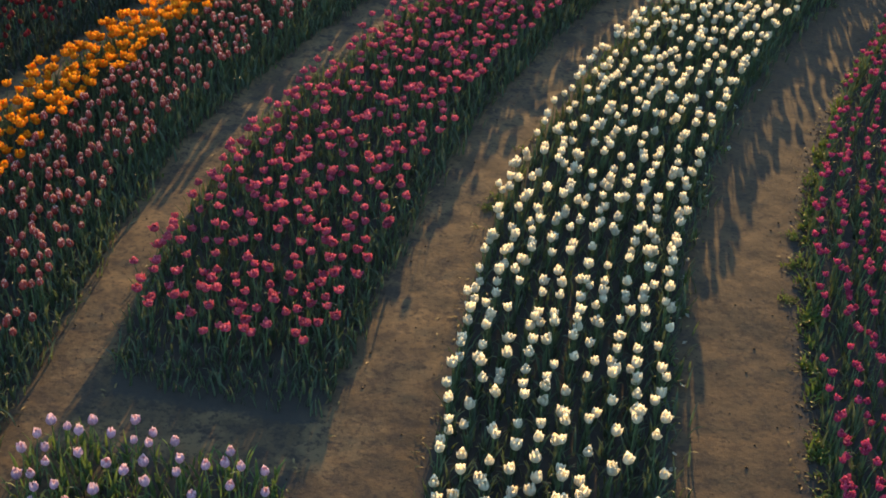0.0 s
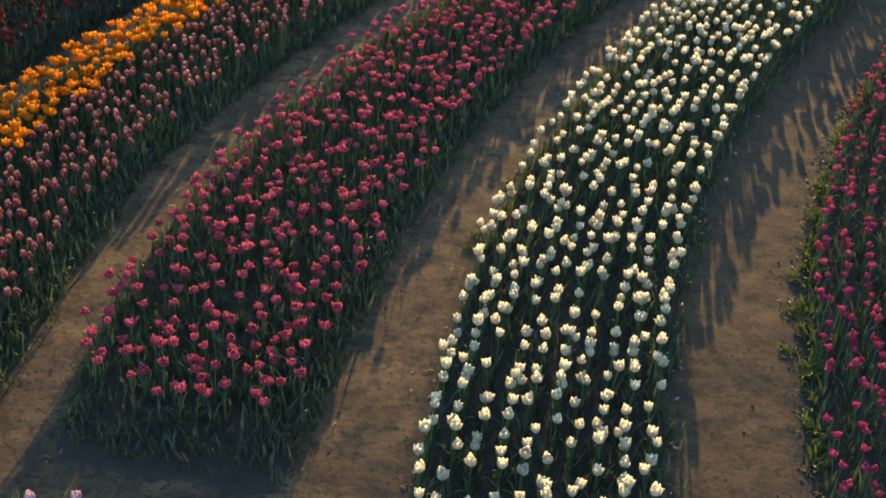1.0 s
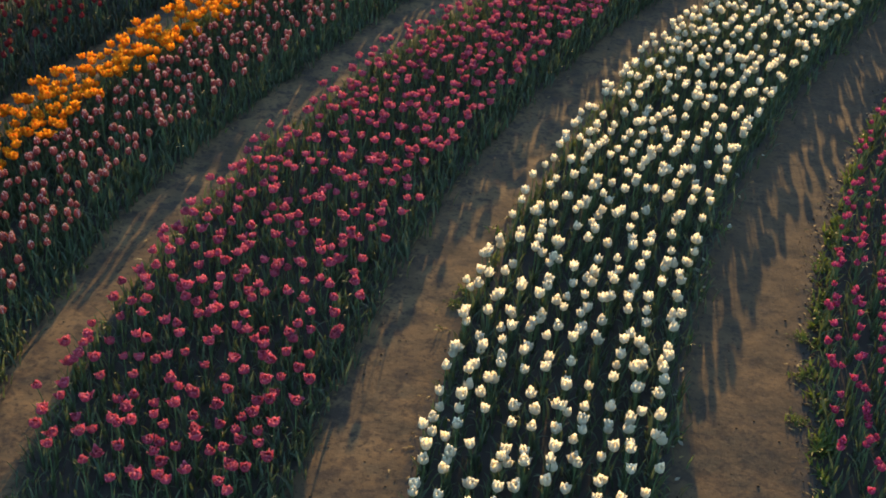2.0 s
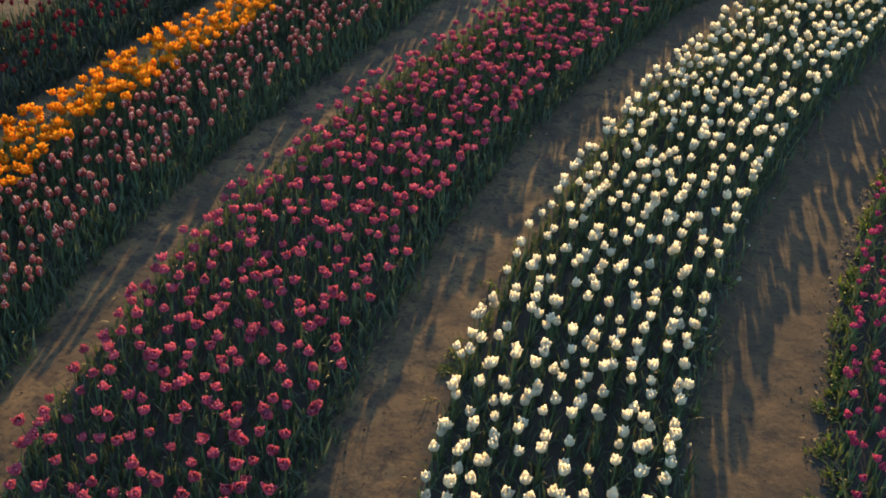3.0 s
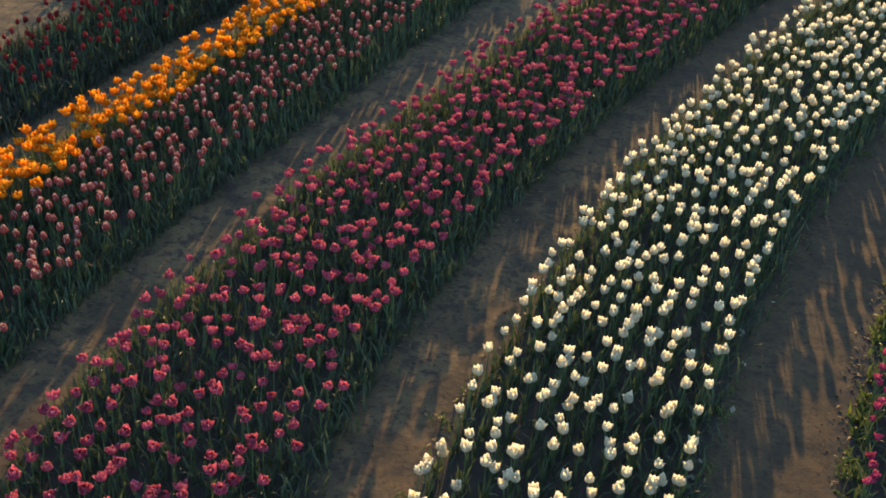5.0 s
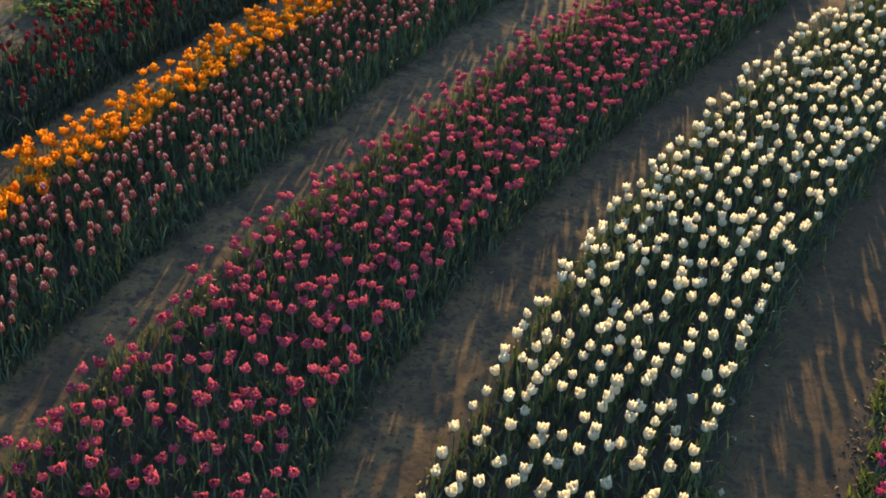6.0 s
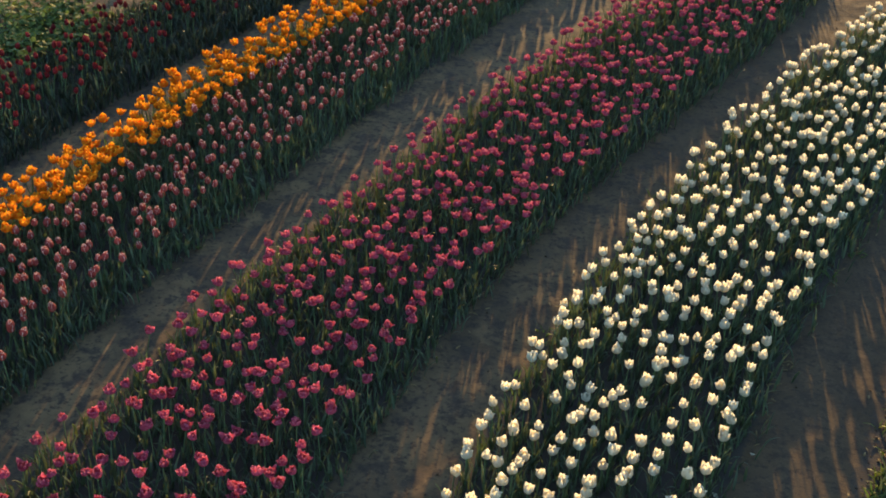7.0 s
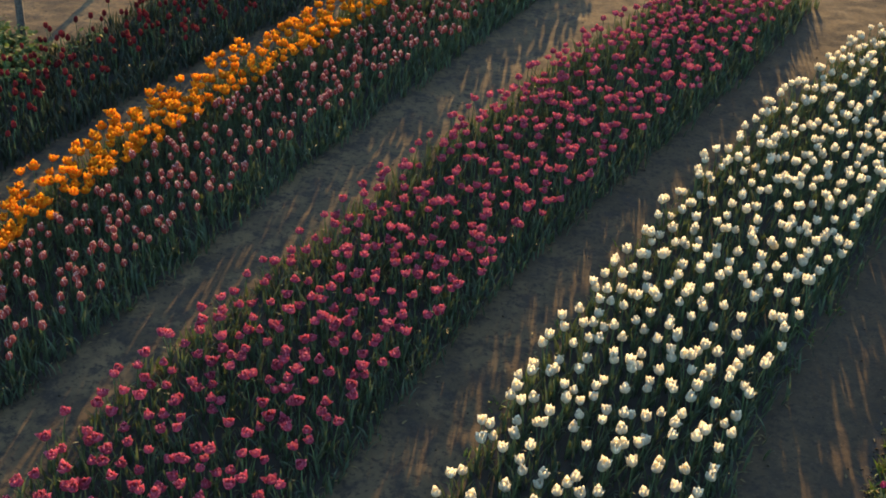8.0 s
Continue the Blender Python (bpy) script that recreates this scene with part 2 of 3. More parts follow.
def leaf_piece(rng, length, half, arch, rise, rows=6):
    """A long tulip leaf: clasps the stem, stands up, folds along its middle and bends outwards with a twist."""
    grid = []
    a, x, z = rise, 0.004, 0.0
    twist = rng.uniform(-0.5, 0.5)
    for i in range(rows):
        v = i / (rows - 1)
        w = half * max(math.sin(math.pi * (0.12 + 0.88 * v) ** 0.8), 0.03)
        s = twist * v
        fold = 0.45 * w
        ny, nx = math.cos(s), math.sin(s)
        tx, tz = math.cos(a), math.sin(a)
        row = []
        for u in (-1, 0, 1):
            lift = fold * abs(u) + 0.002 * rng.uniform(-1, 1)
            row.append((x - tz * lift + u * w * nx * 0.4, u * w * ny, z + tx * lift))
        grid.append(row)
        step = length / (rows - 1)
        x, z = x + step * math.cos(a), z + step * math.sin(a)
        a -= arch / (rows - 1) * (0.4 + 1.6 * v)
    return sheet(grid)


def stem_piece(bend, radius=0.0042, rows=4, sides=5):
    """A stem one metre tall before it is scaled; its top moves sideways by bend."""
    grid = []
    for i in range(rows):
        v = i / (rows - 1)
        grid.append([(bend * v * v + radius * (1 - 0.25 * v) * math.cos(2 * math.pi * j / sides), radius * (1 - 0.25 * v) * math.sin(2 * math.pi * j / sides), v)
                     for j in range(sides + 1)])
    return sheet(grid)


# ---- the plan of the field ----
PLAN_Y, PLAN_STEP = 2.0, 2.0
EDGES = {
    "magenta_r": (2.75, 2.65, 2.60, 2.70, 3.05, 3.65, 4.40, 5.25, 6.20, 7.3, 8.4),
    "magenta_l": (1.42, 1.38, 1.34, 1.42, 1.79, 2.41, 3.15, 4.00, 4.95, 6.0, 7.1),
    "white_r": (0.55, 0.53, 0.50, 0.62, 1.01, 1.65, 2.49, 3.42, 4.42, 5.5, 6.6),
    "white_l": (-0.54, -0.68, -0.80, -0.73, -0.33, 0.27, 1.04, 1.99, 3.16, 4.4, 5.6),
    "crimson_r": (-1.45, -1.45, -1.43, -1.33, -0.99, -0.39, 0.43, 1.33, 2.11, 2.9, 3.7),
    "crimson_l": (-2.00, -2.35, -2.76, -2.76, -2.35, -1.72, -0.97, -0.14, 0.83, 1.83, 2.83),
    "blush_r": (-2.72, -3.02, -3.25, -3.32, -2.98, -2.43, -1.83, -1.15, -0.50, 0.1, 0.8),
    "orange_r": (-3.75, -3.95, -4.07, -4.06, -3.75, -3.25, -2.69, -2.01, -1.20, -0.4, 0.4),
    "orange_l": (-5.00, -4.92, -4.85, -4.68, -4.29, -3.75, -3.22, -2.54, -1.65, -0.8, 0.1),
    "red_r": (-5.94, -5.71, -5.45, -5.14, -4.79, -4.34, -3.78, -3.10, -2.36, -1.5, -0.8),
    "red_l": (-7.20, -6.95, -6.75, -6.45, -6.03, -5.38, -4.78, -4.24, -3.66, -2.8, -2.1),
}


def edge(name, y):
    """The x of a bed's edge at y, by a smooth curve through its plan."""
    xs = EDGES[name]
    i = min(max(int((y - PLAN_Y) / PLAN_STEP), 0), len(xs) - 2)
    t = (y - PLAN_Y) / PLAN_STEP - i
    p = [xs[min(max(k, 0), len(xs) - 1)] for k in (i - 1, i, i + 1, i + 2)]
    m1, m2 = (p[2] - p[0]) / 2, (p[3] - p[1]) / 2
    return p[1] * (2 * t**3 - 3 * t**2 + 1) + m1 * (t**3 - 2 * t**2 + t) + p[2] * (3 * t**2 - 2 * t**3) + m2 * (t**3 - t**2)


def soil_height(x, y):
    """Trodden soil: soft hollows, footmarks and small lumps."""
    near = max(0.0, 1.0 - max(abs(x) - 9.0, abs(y - 11.0) - 12.0, 0.0) / 4.0)
    return near * (0.016 * noise.noise(Vector((x * 1.1, y * 1.1, 0.3)))
                   + 0.0085 * noise.noise(Vector((x * 5.2, y * 5.2, 2.7)))
                   + 0.0052 * noise.noise(Vector((x * 11.0, y * 11.0, 5.1))))


# ---- ground: one sheet out to the horizon ----
def ruler(lo, hi, step, far):
    mid = list(np.arange(lo, hi + step / 2, step))
    out, d = [], step
    while not out or out[-1] < far:
        d *= 1.6
        out.append((out[-1] if out else 0.0) + d)
    return [lo - o for o in reversed(out)] + mid + [hi + o for o in out]


gx, gy = ruler(-7.0, 6.0, 0.045, 2500.0), ruler(2.5, 19.5, 0.045, 2500.0)
gv = np.array([(x, y, soil_height(x, y)) for y in gy for x in gx])
gi = (np.arange(len(gy) - 1)[:, None] * len(gx) + np.arange(len(gx) - 1)[None, :]).ravel()
gt = np.concatenate([np.stack([gi, gi + 1, gi + len(gx) + 1], 1), np.stack([gi, gi + len(gx) + 1, gi + len(gx)], 1)])


def tilled_soil_shade(xs, ys):
    """1 in the worked, crumbly soil of the beds and on the path painted as shaded beside the orange bed, fading to 0 on
    the trodden paths.
    """
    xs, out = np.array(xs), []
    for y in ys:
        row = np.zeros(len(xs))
        # the wide reach at orange_l paints plant shade onto the path there
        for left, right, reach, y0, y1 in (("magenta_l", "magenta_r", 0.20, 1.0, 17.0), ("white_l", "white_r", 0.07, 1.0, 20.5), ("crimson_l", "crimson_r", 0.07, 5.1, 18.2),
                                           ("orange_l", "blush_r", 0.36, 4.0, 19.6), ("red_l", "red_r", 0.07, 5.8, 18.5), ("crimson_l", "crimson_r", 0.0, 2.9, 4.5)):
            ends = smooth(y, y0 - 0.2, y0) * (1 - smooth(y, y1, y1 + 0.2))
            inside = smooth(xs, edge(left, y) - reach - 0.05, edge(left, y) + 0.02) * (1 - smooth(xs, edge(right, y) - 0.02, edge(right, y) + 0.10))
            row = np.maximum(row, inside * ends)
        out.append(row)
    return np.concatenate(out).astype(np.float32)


ground = new("ground", mesh_of("ground", gv, gt, gv[:, :2], [M_SOIL]))
ground.data.attributes.new("tilled_shade", "FLOAT", "POINT").data.foreach_set("value", tilled_soil_shade(gx, gy))
tagged(ground, "bare sandy brown soil trodden between the flower beds", "ground", kind="structure")

# ---- tulips ----
TALL = {"white": (0.242, 0.050), "crimson": (0.256, 0.044), "blush": (0.258, 0.040), "orange": (0.262, 0.036), "red": (0.245, 0.045),
        "magenta": (0.235, 0.040), "lavender": (0.262, 0.045)}
LABELS = {
    "white": ("white tulip with open pointed petals in a curved bed", "white tulips in their bed"),
    "crimson": ("crimson pink double tulip with ragged petals, in a bed", "crimson tulips in their bed"),
    "blush": ("closed dusky pink tulip with pale petal rims, in a bed", "blush tulips in their bed"),
    "orange": ("orange tulip with wide open glowing cup, beside blush tulips", "orange tulips in their bed"),
    "red": ("dark red tulip standing in the shaded far bed", "red tulips in their bed"),
    "magenta": ("small deep magenta tulip in a tightly planted bed", "magenta tulips in their bed"),
    "lavender": ("pale lavender pink tulip, closed bud on a tall stem", "lavender tulips in their bed"),
}
leaf_rng = random.Random(5)
LEAVES = [leaf_piece(leaf_rng, leaf_rng.uniform(0.14, 0.21), leaf_rng.uniform(0.0065, 0.0130), leaf_rng.uniform(0.15, 0.8) if i < 6 else leaf_rng.uniform(1.2, 2.0), leaf_rng.uniform(1.28, 1.53))
          for i in range(8)]
STEMS = [stem_piece(b) for b in (0.0, 0.018, 0.034)]
BENDS = (0.0, 0.018, 0.034)
LEAF_MESHES = [mesh_of("leaf", *p, [M_LEAF]) for p in LEAVES]
STEM_MESHES = [mesh_of("stem", *p, [M_STEM]) for p in STEMS]
BLOOM_SHAPES = {k: [bloom_pieces(k, 40 + 7 * s) for s in range(7)] for k in BLOOMS}
BLOOM_MESHES = {k: [mesh_of("bloom", *headed(p), [PETALS[k]]) for p in v] for k, v in BLOOM_SHAPES.items() if k != "lavender"}


def plant_numbers(rng, kind, tall=1.0):
    """What sets one tulip apart: height, bend, lean of the head, turn, leaf set."""
    base, spread = TALL[kind]
    return dict(h=max(base + rng.gauss(0, spread) * 0.55, 0.12) * tall, s=rng.randrange(3), b=rng.randrange(7), turn=rng.uniform(0, 2 * math.pi),
                lean=(rng.gauss(0, 0.13), rng.gauss(0, 0.13)), size=rng.uniform(0.86, 1.14), spin=rng.uniform(0, 2 * math.pi),
                leaves=[(rng.randrange(8), rng.uniform(0, 2 * math.pi), rng.uniform(0.75, 1.05)) for _ in range(3)])


def plant_parts(x, y, n):
    """World matrices of the stem, the head and the leaves."""
    root = Matrix.Translation((x, y, soil_height(x, y) - 0.004)) @ Matrix.Rotation(n["turn"], 4, "Z")
    stem = Matrix.Diagonal((1, 1, n["h"], 1))
    head = Matrix.Translation((BENDS[n["s"]], 0, n["h"] - 0.002)) @ Euler((n["lean"][0], n["lean"][1], n["spin"])).to_matrix().to_4x4() @ Matrix.Scale(n["size"], 4)
    leaves = [Matrix.Rotation(a, 4, "Z") @ Matrix.Scale(s, 4) for _, a, s in n["leaves"]]
    return root, stem, head, leaves


def part(name, data, parent, m, label=""):
    ob = new(name, data)
    ob.parent = parent
    ob.matrix_basis = m
    return tagged(ob, label)


def tulip(kind, x, y, n):
    """One tulip as a thing: an empty at its foot with bloom, stem and leaves."""
    root, stem, head, leaves = plant_parts(x, y, n)
    ob = new(kind + "_tulip")
    ob.empty_display_size = 0.03
    ob.matrix_basis = root
    tagged(ob, LABELS[kind][0], "tulip", LABELS[kind][1])
    part("stem", STEM_MESHES[n["s"]], ob, stem)
    if kind == "lavender":
        bloom = part("bloom", LAVENDER_INNER[n["b"]], ob, head)
        for petal_mesh in LAVENDER_OUTER[n["b"]]:
            part("petal", petal_mesh, bloom, Matrix())
    else:
        part("bloom", BLOOM_MESHES[kind][n["b"]], ob, head)
    for (i, _, _), m in list(zip(n["leaves"], leaves))[:2]:
        part("leaf", LEAF_MESHES[i], ob, m)
    return ob


LAVENDER_INNER = [mesh_of("bloom", *headed(p[:3]), [PETALS["lavender"]]) for p in BLOOM_SHAPES["lavender"]]
LAVENDER_OUTER = [[mesh_of("petal", *q, [PETALS["lavender"]]) for q in p[3:]] for p in BLOOM_SHAPES["lavender"]]


class Heap:
    """Collects many placed pieces for one joined mesh."""

    def __init__(self):
        self.v, self.t, self.u, self.m, self.n = [], [], [], [], 0

    def put(self, piece, m, mat):
        v, t, u = piece
        m = np.array(m)
        self.v.append(v @ m[:3, :3].T + m[:3, 3])
        self.t.append(t + self.n)
        self.u.append(u)
        self.m.append(np.full(len(t), mat))
        self.n += len(v)

    def build(self, name, mats, label, category):
        me = mesh_of(name, np.concatenate(self.v), np.concatenate(self.t), np.concatenate(self.u), mats, np.concatenate(self.m))
        return tagged(new(name, me), label, category, kind="stuff")


BLOOM_JOINED = {k: [headed(p) for p in v] for k, v in BLOOM_SHAPES.items()}


def heap_tulip(heap, kind, x, y, n):
    root, stem, head, leaves = plant_parts(x, y, n)
    heap.put(BLOOM_JOINED[kind][n["b"]], root @ head, 0)
    heap.put(STEMS[n["s"]], root @ stem, 1)
    for (i, _, _), m in zip(n["leaves"], leaves):
        heap.put(LEAVES[i], root @ m, 2)


def bed(kind, left, right, y0, y1, rows, gap, singles, single_from, seed, skip=0.06, tall=1.0, jitter=0.25, ragged_end=0.0, fill=1.0, clump=0.2, apron=0.06, side=0.055, strays=()):
    """A curved bed planted in rows that follow its edges. The tulips of one stretch are things of their own, the rest is joined."""
    rng = random.Random(seed)
    plants = []
    for r in range(rows):
        y = y0 + rng.uniform(0, gap) + ragged_end * rng.random()
        while y < y1:
            l, w = edge(left, y), edge(right, y) - edge(left, y)
            slope = (edge(right, y + 0.1) - edge(right, y - 0.1)) / 0.2
            along = 1 / math.sqrt(1 + slope * slope)
            f = (r + 0.5 + rng.gauss(0, jitter)) / rows
            if rng.random() > skip:
                plants.append((l + w * f, y + rng.gauss(0, 0.02)))
                if rng.random() < clump:
                    a = rng.uniform(0, 6.28)
                    plants.append((l + w * f + side * math.cos(a), y + 0.09 * math.sin(a)))
            y += gap * along * rng.uniform(0.62, 1.38)
    plants += strays
    plants.sort(key=lambda p: p[1])
    heap, leaves, made = Heap(), Heap(), 0
    for x, y in plants:
        n = plant_numbers(rng, kind, tall)
        if single_from <= y and made < singles:
            tulip(kind, x, y, n)
            made += 1
        else:
            heap_tulip(heap, kind, x, y, n)
    # the red bed takes the leaf colour with shade painted in
    green = M_SHADED_LEAF if kind == "red" else M_LEAF
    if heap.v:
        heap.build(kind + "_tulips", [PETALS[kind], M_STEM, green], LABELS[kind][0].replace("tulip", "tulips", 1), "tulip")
    area = sum((edge(right, y) - edge(left, y)) * 0.25 for y in np.arange(y0, y1, 0.25))
    for _ in range(int(area * 620 * fill)):
        y = rng.uniform(y0 - apron, y1 + 0.1)
        if y < y0 + 0.22 and rng.random() < 0.55:
            continue
        if jitter < 0.1:
            f = (rng.randrange(rows) + 0.5 + rng.gauss(0, 0.22)) / rows
            x = edge(left, y) + (edge(right, y) - edge(left, y)) * f
        else:
            x = rng.uniform(edge(left, y) - 0.06, edge(right, y) + 0.08)
        m = Matrix.Translation((x, y, soil_height(x, y) - 0.004)) @ Matrix.Rotation(rng.uniform(0, 6.28), 4, "Z") @ Matrix.Scale(rng.uniform(0.5, 0.95), 4)
        leaves.put(LEAVES[rng.randrange(8)], m, 0)
    for _ in range(int((y1 - y0) * 80 * fill)):
        y = rng.uniform(y0, y1)
        x = edge(right, y) + rng.triangular(-0.28, 0.15, 0.0)
        m = Matrix.Translation((x, y, soil_height(x, y) - 0.004)) @ Matrix.Rotation(rng.uniform(0, 6.28), 4, "Z") @ Matrix.Scale(rng.uniform(0.55, 1.0), 4)
        leaves.put(LEAVES[rng.choice((0, 1, 2, 3, 4, 5, 6, 7, 6, 7))], m, 0)
    for _ in range(int(apron * 900)):
        y = y0 + rng.triangular(-apron, 0.25, 0.0)
        x = rng.uniform(edge(left, y) - 0.05, edge(right, y) + 0.06)
        m = Matrix.Translation((x, y, soil_height(x, y) - 0.004)) @ Matrix.Rotation(rng.uniform(0, 6.28), 4, "Z") @ Matrix.Scale(rng.uniform(0.35, 0.75), 4)
        leaves.put(LEAVES[rng.randrange(8)], m, 0)
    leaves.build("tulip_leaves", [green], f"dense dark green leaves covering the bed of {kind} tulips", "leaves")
    return plants


# the single tulips lie in the stretch that is passed nearest
bed("white", "white_l", "white_r", 3.0, 20.5, 10, 0.175, 300, 6.2, 11, jitter=0.05, clump=0.46, side=0.014, fill=1.0, strays=[(-0.77, 7.5), (-0.73, 7.85), (-0.66, 7.6)])
bed("crimson", "crimson_l", "crimson_r", 5.30, 18.2, 12, 0.158, 300, 6.8, 12, jitter=0.30, ragged_end=0.12, apron=0.22, clump=0.22, fill=1.1,
    strays=[(-2.80, 5.95), (-2.80, 6.18), (-2.81, 6.33), (-2.71, 6.36)])
bed("blush", "orange_r", "blush_r", 4.2, 19.6, 9, 0.16, 240, 8.0, 13, jitter=0.4, fill=1.2)
bed("orange", "orange_l", "orange_r", 5.5, 17.3, 7, 0.158, 200, 9.4, 14, jitter=0.45, clump=0.40, fill=1.25)
bed("red", "red_l", "red_r", 6.0, 18.5, 10, 0.20, 150, 11.0, 15, jitter=0.5, skip=0.2, fill=1.2)
bed("magenta", "magenta_l", "magenta_r", 3.0, 17.0, 9, 0.128, 250, 4.6, 16, jitter=0.05, fill=0.55, side=0.018, clump=0.34)


def lavender_bed():
    """The short bed in front of the crimson one, with taller plants."""
    rng = random.Random(17)
    leaves, spots = Heap(), []
    while len(spots) < 85:
        x, y = rng.uniform(-2.74, -1.46), rng.uniform(3.1, 4.5)
        if all((x - a) ** 2 + (y - b) ** 2 > 0.085 ** 2 for a, b in spots):
            spots.append((x, y))
    for x, y in spots:
        tulip("lavender", x, y, plant_numbers(rng, "lavender", 1.05))
    for _ in range(1100):
        x, y = rng.uniform(-2.80, -1.40), rng.uniform(3.0, 4.58)
        m = Matrix.Translation((x, y, soil_height(x, y) - 0.004)) @ Matrix.Rotation(rng.uniform(0, 6.28), 4, "Z") @ Matrix.Scale(rng.uniform(0.6, 1.05), 4)
        leaves.put(LEAVES[rng.randrange(8)], m, 0)
    leaves.build("tulip_leaves", [M_LIT_LEAF], "dense leaves of the lavender tulips, coloured a sunlit green", "leaves")


lavender_bed()


# ---- weeds, litter and clods along the beds ----
def weeds():
    rng = random.Random(31)
    blades = [leaf_piece(rng, rng.uniform(0.07, 0.14), rng.uniform(0.006, 0.012), rng.uniform(0.6, 1.8), rng.uniform(0.6, 1.2), 5) for _ in range(8)]
    heap = Heap()

    def tuft(x, y, count, spread, size):
        for _ in range(count):
            px, py = x + rng.gauss(0, spread), y + rng.gauss(0, spread)
            m = Matrix.Translation((px, py, soil_height(px, py) - 0.004)) @ Matrix.Rotation(rng.uniform(0, 6.28), 4, "Z") @ Matrix.Scale(size * rng.uniform(0.5, 1.2), 4)
            heap.put(blades[rng.randrange(8)], m, 0)

    for _ in range(210):
        y = rng.uniform(4.2, 15.0)
        tuft(edge("magenta_l", y) + 0.05 - abs(rng.gauss(0, 0.035)), y, rng.randrange(4, 13), 0.028, 0.85)
    for name, side, y0, y1, count in (("white_l", -1, 7.2, 13.0, 20), ("white_r", 1, 4.0, 13.0, 22), ("crimson_l", -1, 5.2, 13.0, 22), ("blush_r", 1, 5.0, 13.0, 10)):
        for _ in range(count):
            y = rng.uniform(y0, y1)
            tuft(edge(name, y) + side * abs(rng.gauss(0.02, 0.04)), y, rng.randrange(3, 9), 0.03, 0.75)
    for x, y in ((1.30, 7.40), (1.245, 6.97), (1.33, 7.80), (-0.84, 7.6), (-0.80, 7.75)):
        tuft(x, y, 110, 0.030, 0.38)
    return heap.build("weeds", [M_WEED], "yellow green weeds and grass tufts along the bed edges", "weeds")


weeds()


def lump(rng, size):
    """A rough, flattened clod."""
    rows, cols = 5, 7
    shift = rng.uniform(0, 50)
    grid = []
    for i in range(rows):
        a = math.pi * i / (rows - 1)
        line = []
        for j in range(cols):
            b = 2 * math.pi * (j % (cols - 1)) / (cols - 1)
            d = Vector((math.sin(a) * math.cos(b), math.sin(a) * math.sin(b), math.cos(a)))
            k = size * (1 + 0.45 * noise.noise(d * 1.6 + Vector((shift, 0, 0))))
            line.append((d.x * k, d.y * k, d.z * k * 0.42))
        grid.append(line)
    return sheet(grid)


def clods():
    rng = random.Random(41)
    shapes = [lump(rng, 1.0) for _ in range(7)]
    heap = Heap()
    lanes = (("white_r", "magenta_l"), ("crimson_r", "white_l"), ("blush_r", "crimson_l"), ("red_r", "orange_l"))
    for _ in range(2200):
        left, right = lanes[rng.choice((0, 0, 1, 1, 2, 2, 3))]
        y = rng.uniform(3.8, 17.5)
        f = rng.betavariate(0.38, 0.38)
        x = edge(left, y) + (edge(right, y) - edge(left, y)) * f
        size = min(0.0030 * math.exp(rng.gauss(0, 0.55)), 0.010)
        m = Matrix.Translation((x, y, soil_height(x, y) + size * 0.25)) @ Matrix.Rotation(rng.uniform(0, 6.28), 4, "Z") @ Matrix.Scale(size, 4)
        heap.put(shapes[rng.randrange(7)], m, 0)
    for _ in range(2400):
        y = rng.uniform(3.8, 15.0)
        x = edge("magenta_l", y) + 0.05 - abs(rng.gauss(0, 0.075))
        size = min(0.0042 * math.exp(rng.gauss(0, 0.5)), 0.011)
        m = Matrix.Translation((x, y, soil_height(x, y) + size * 0.25)) @ Matrix.Rotation(rng.uniform(0, 6.28), 4, "Z") @ Matrix.Scale(size, 4)
        heap.put(shapes[rng.randrange(7)], m, 0)
    heap.build("soil_clods", [M_CLOD], "small dry clods of brown soil on the paths", "clods")
    flat = [leaf_piece(rng, rng.uniform(0.015, 0.05), rng.uniform(0.003, 0.008), rng.uniform(0.2, 0.8), rng.uniform(0.05, 0.4), 4) for _ in range(6)]
    litter = Heap()
    for _ in range(1000):
        name, side = rng.choice((("magenta_l", -1), ("magenta_l", -1), ("white_r", 1), ("white_l", -1), ("crimson_l", -1), ("crimson_r", 1), ("blush_r", 1)))
        y = rng.uniform(4.0, 15.0)
        x = edge(name, y) + side * abs(rng.gauss(0.02, 0.06))
        m = Matrix.Translation((x, y, soil_height(x, y) + 0.002)) @ Matrix.Rotation(rng.uniform(0, 6.28), 4, "Z")
        litter.put(flat[rng.randrange(6)], m, 0)
    litter.build("leaf_litter", [M_LITTER], "dry yellow brown leaf scraps along the bed edges", "litter")


clods()


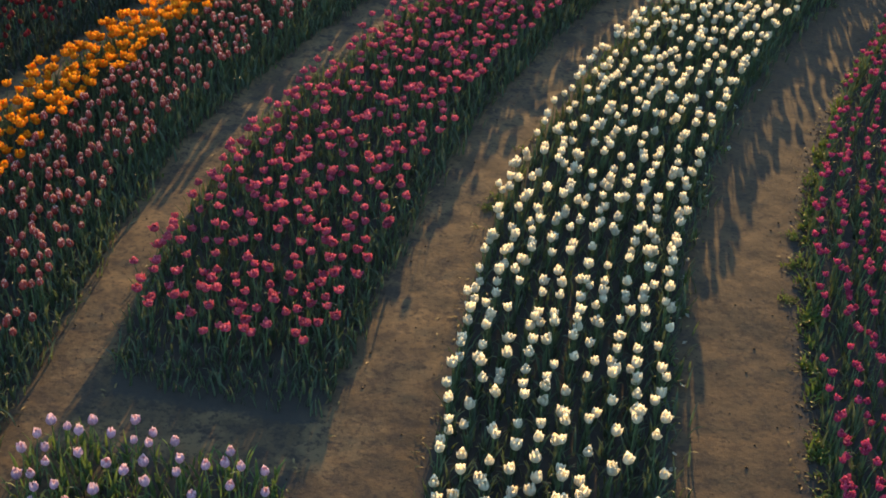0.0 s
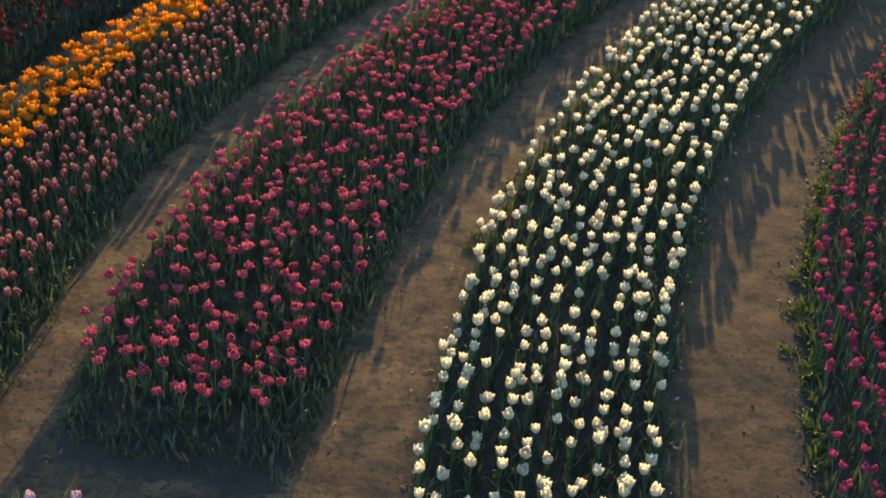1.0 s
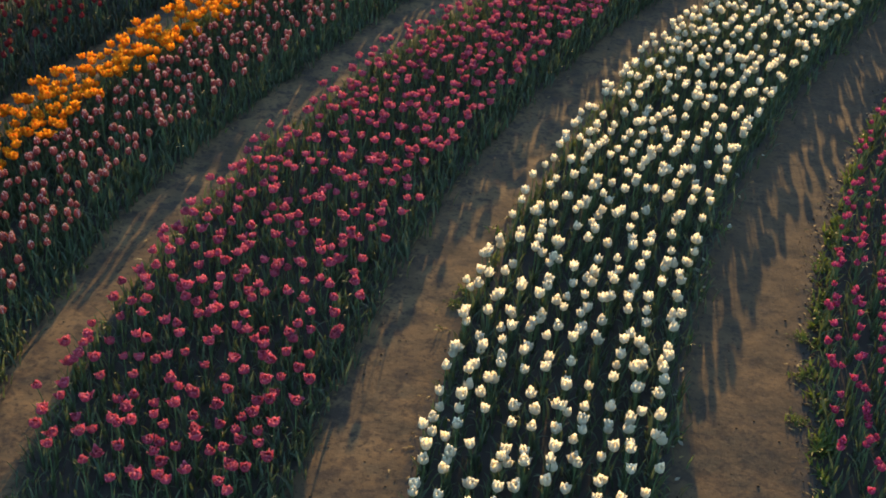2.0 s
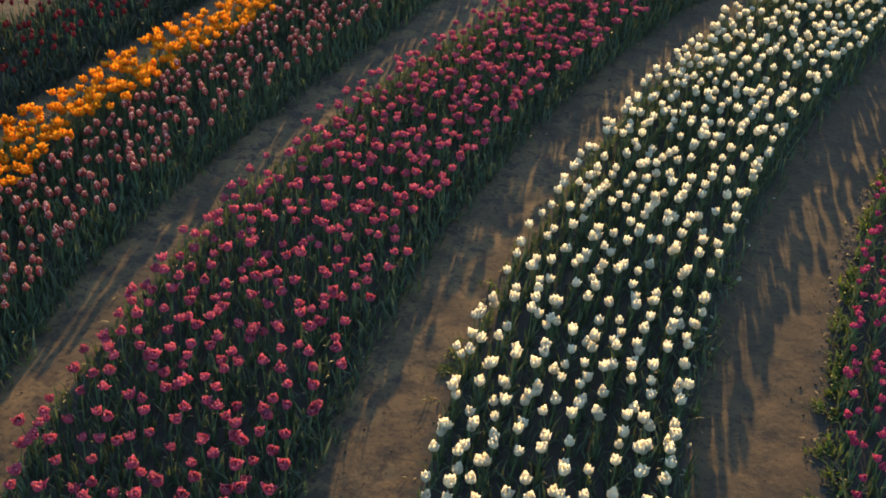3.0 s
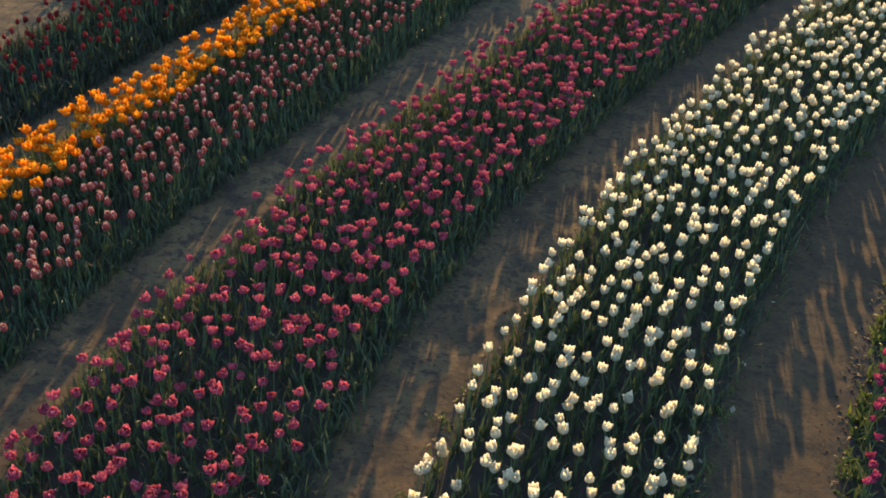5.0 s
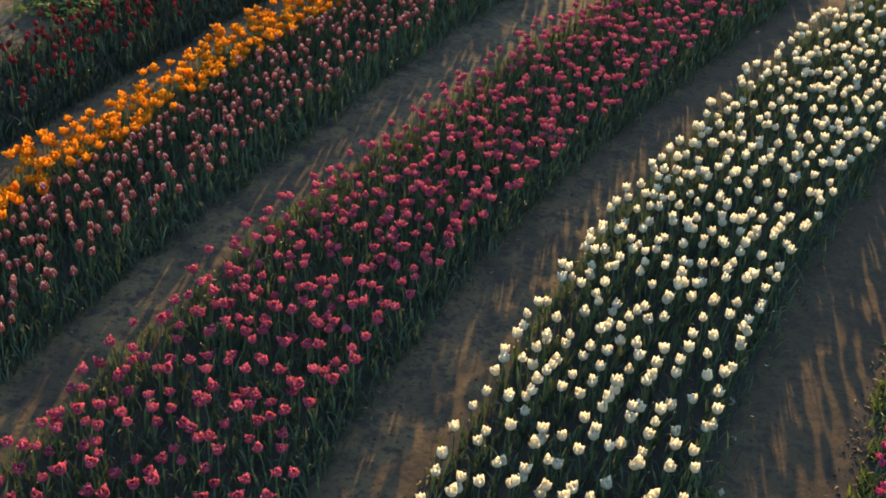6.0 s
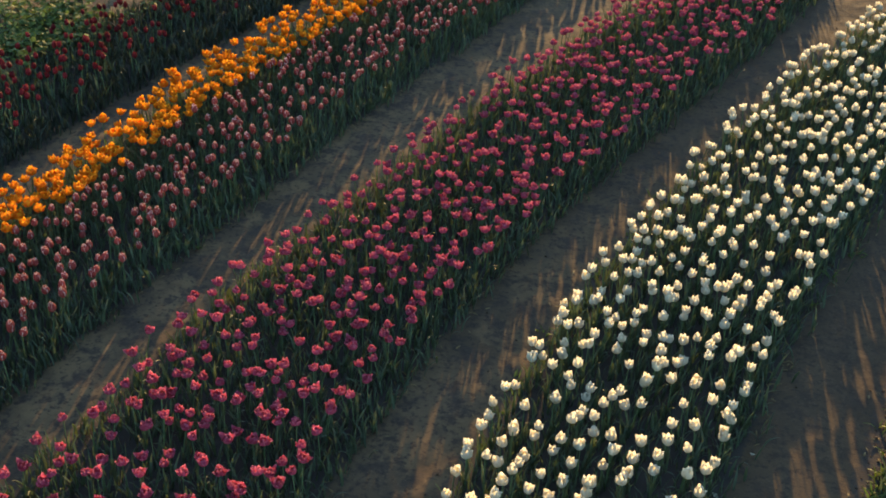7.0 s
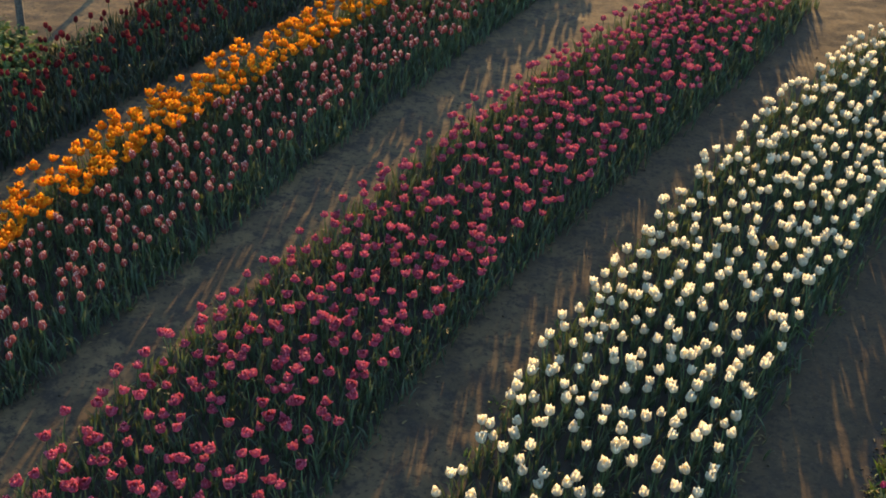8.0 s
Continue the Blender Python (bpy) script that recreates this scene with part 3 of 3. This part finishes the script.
def herb_patch():
    """Low broad-leaved greenery beyond the dark red tulips."""
    rng = random.Random(51)
    round_leaf = []
    for _ in range(5):
        w = rng.uniform(0.5, 0.7)
        grid = [[(0.04 + v, u * w * math.sin(math.pi * (0.1 + 0.86 * v)) ** 0.7, 0.22 * v - 0.35 * v * v + 0.1 * u * u + rng.uniform(-0.02, 0.02)) for u in (-1, 0, 1)]
                for v in (0.0, 0.3, 0.6, 0.85, 1.0)]
        round_leaf.append(sheet(grid))
    heap = Heap()
    for _ in range(190):
        x, y = rng.gauss(-5.03, 0.34), rng.gauss(14.5, 0.38)
        if x > edge("red_l", y) + 0.15:
            continue
        tall = rng.uniform(0.05, 0.15)
        for _ in range(rng.randrange(9, 16)):
            z = tall * rng.uniform(0.3, 1.1)
            px, py = x + rng.gauss(0, 0.05), y + rng.gauss(0, 0.05)
            m = Matrix.Translation((px, py, soil_height(px, py) + z)) @ Euler((rng.gauss(0, 0.3), rng.gauss(0, 0.4), rng.uniform(0, 6.28))).to_matrix().to_4x4() @ Matrix.Scale(rng.uniform(0.026, 0.050), 4)
            heap.put(round_leaf[rng.randrange(5)], m, 0)
        for _ in range(3):
            m = Matrix.Translation((x, y, soil_height(x, y) - 0.004)) @ Matrix.Rotation(rng.uniform(0, 6.28), 4, "Z") @ Matrix.Diagonal((0.7, 0.7, tall, 1))
            heap.put(STEMS[2], m, 1)
    return heap.build("herb_plants", [M_HERB, M_STEM], "low leafy green herbs growing beyond the dark red tulips", "herbs")


herb_patch()


def post():
    """A thin upright post, slightly worn and leaning."""
    rng = random.Random(61)
    grid = []
    for v in (-0.1, 0.0, 0.25, 0.5, 0.75, 1.0, 1.18, 1.2):
        r = 0.036 * (1 - 0.08 * max(v, 0)) * (0.8 if v > 1.19 else 1.0)
        grid.append([(r * math.cos(2 * math.pi * (j % 10) / 10) + 0.02 * v + rng.uniform(-1, 1) * 0.0012, r * math.sin(2 * math.pi * (j % 10) / 10), v) for j in range(11)])
    grid.append([(0.024, 0, 1.203)] * 11)
    ob = new("post", mesh_of("post", *sheet(grid), [M_POST]))
    ob.matrix_basis = Matrix.Translation((-5.06, 15.24, 0.0))
    tagged(ob, "thin dark weathered wooden post standing among green herbs", "post", "posts")
    copy_thing(ob, Matrix.Translation((-4.88, 17.8, 0.0)))


post()


def fallen_petals():
    """A few white petals that lie at the foot of the white bed."""
    rng = random.Random(71)
    heap = Heap()
    for _ in range(26):
        y = rng.uniform(4.4, 11.0)
        x = edge("white_r", y) + rng.uniform(-0.05, 0.10)
        piece = petal(rng, 0.0, 0.03, 0.05, 0.026, 0.5, 0.1, 0.1, 0.05)
        m = Matrix.Translation((x, y, soil_height(x, y) + 0.032)) @ Matrix.Rotation(rng.uniform(0, 6.28), 4, "Z") @ Matrix.Rotation(math.pi / 2, 4, "Y") @ Matrix.Scale(rng.uniform(0.5, 0.9), 4)
        heap.put(piece, m, 0)
    return heap.build("fallen_petals", [PETALS["white"]], "fallen white tulip petals lying on the soil", "petals")


fallen_petals()
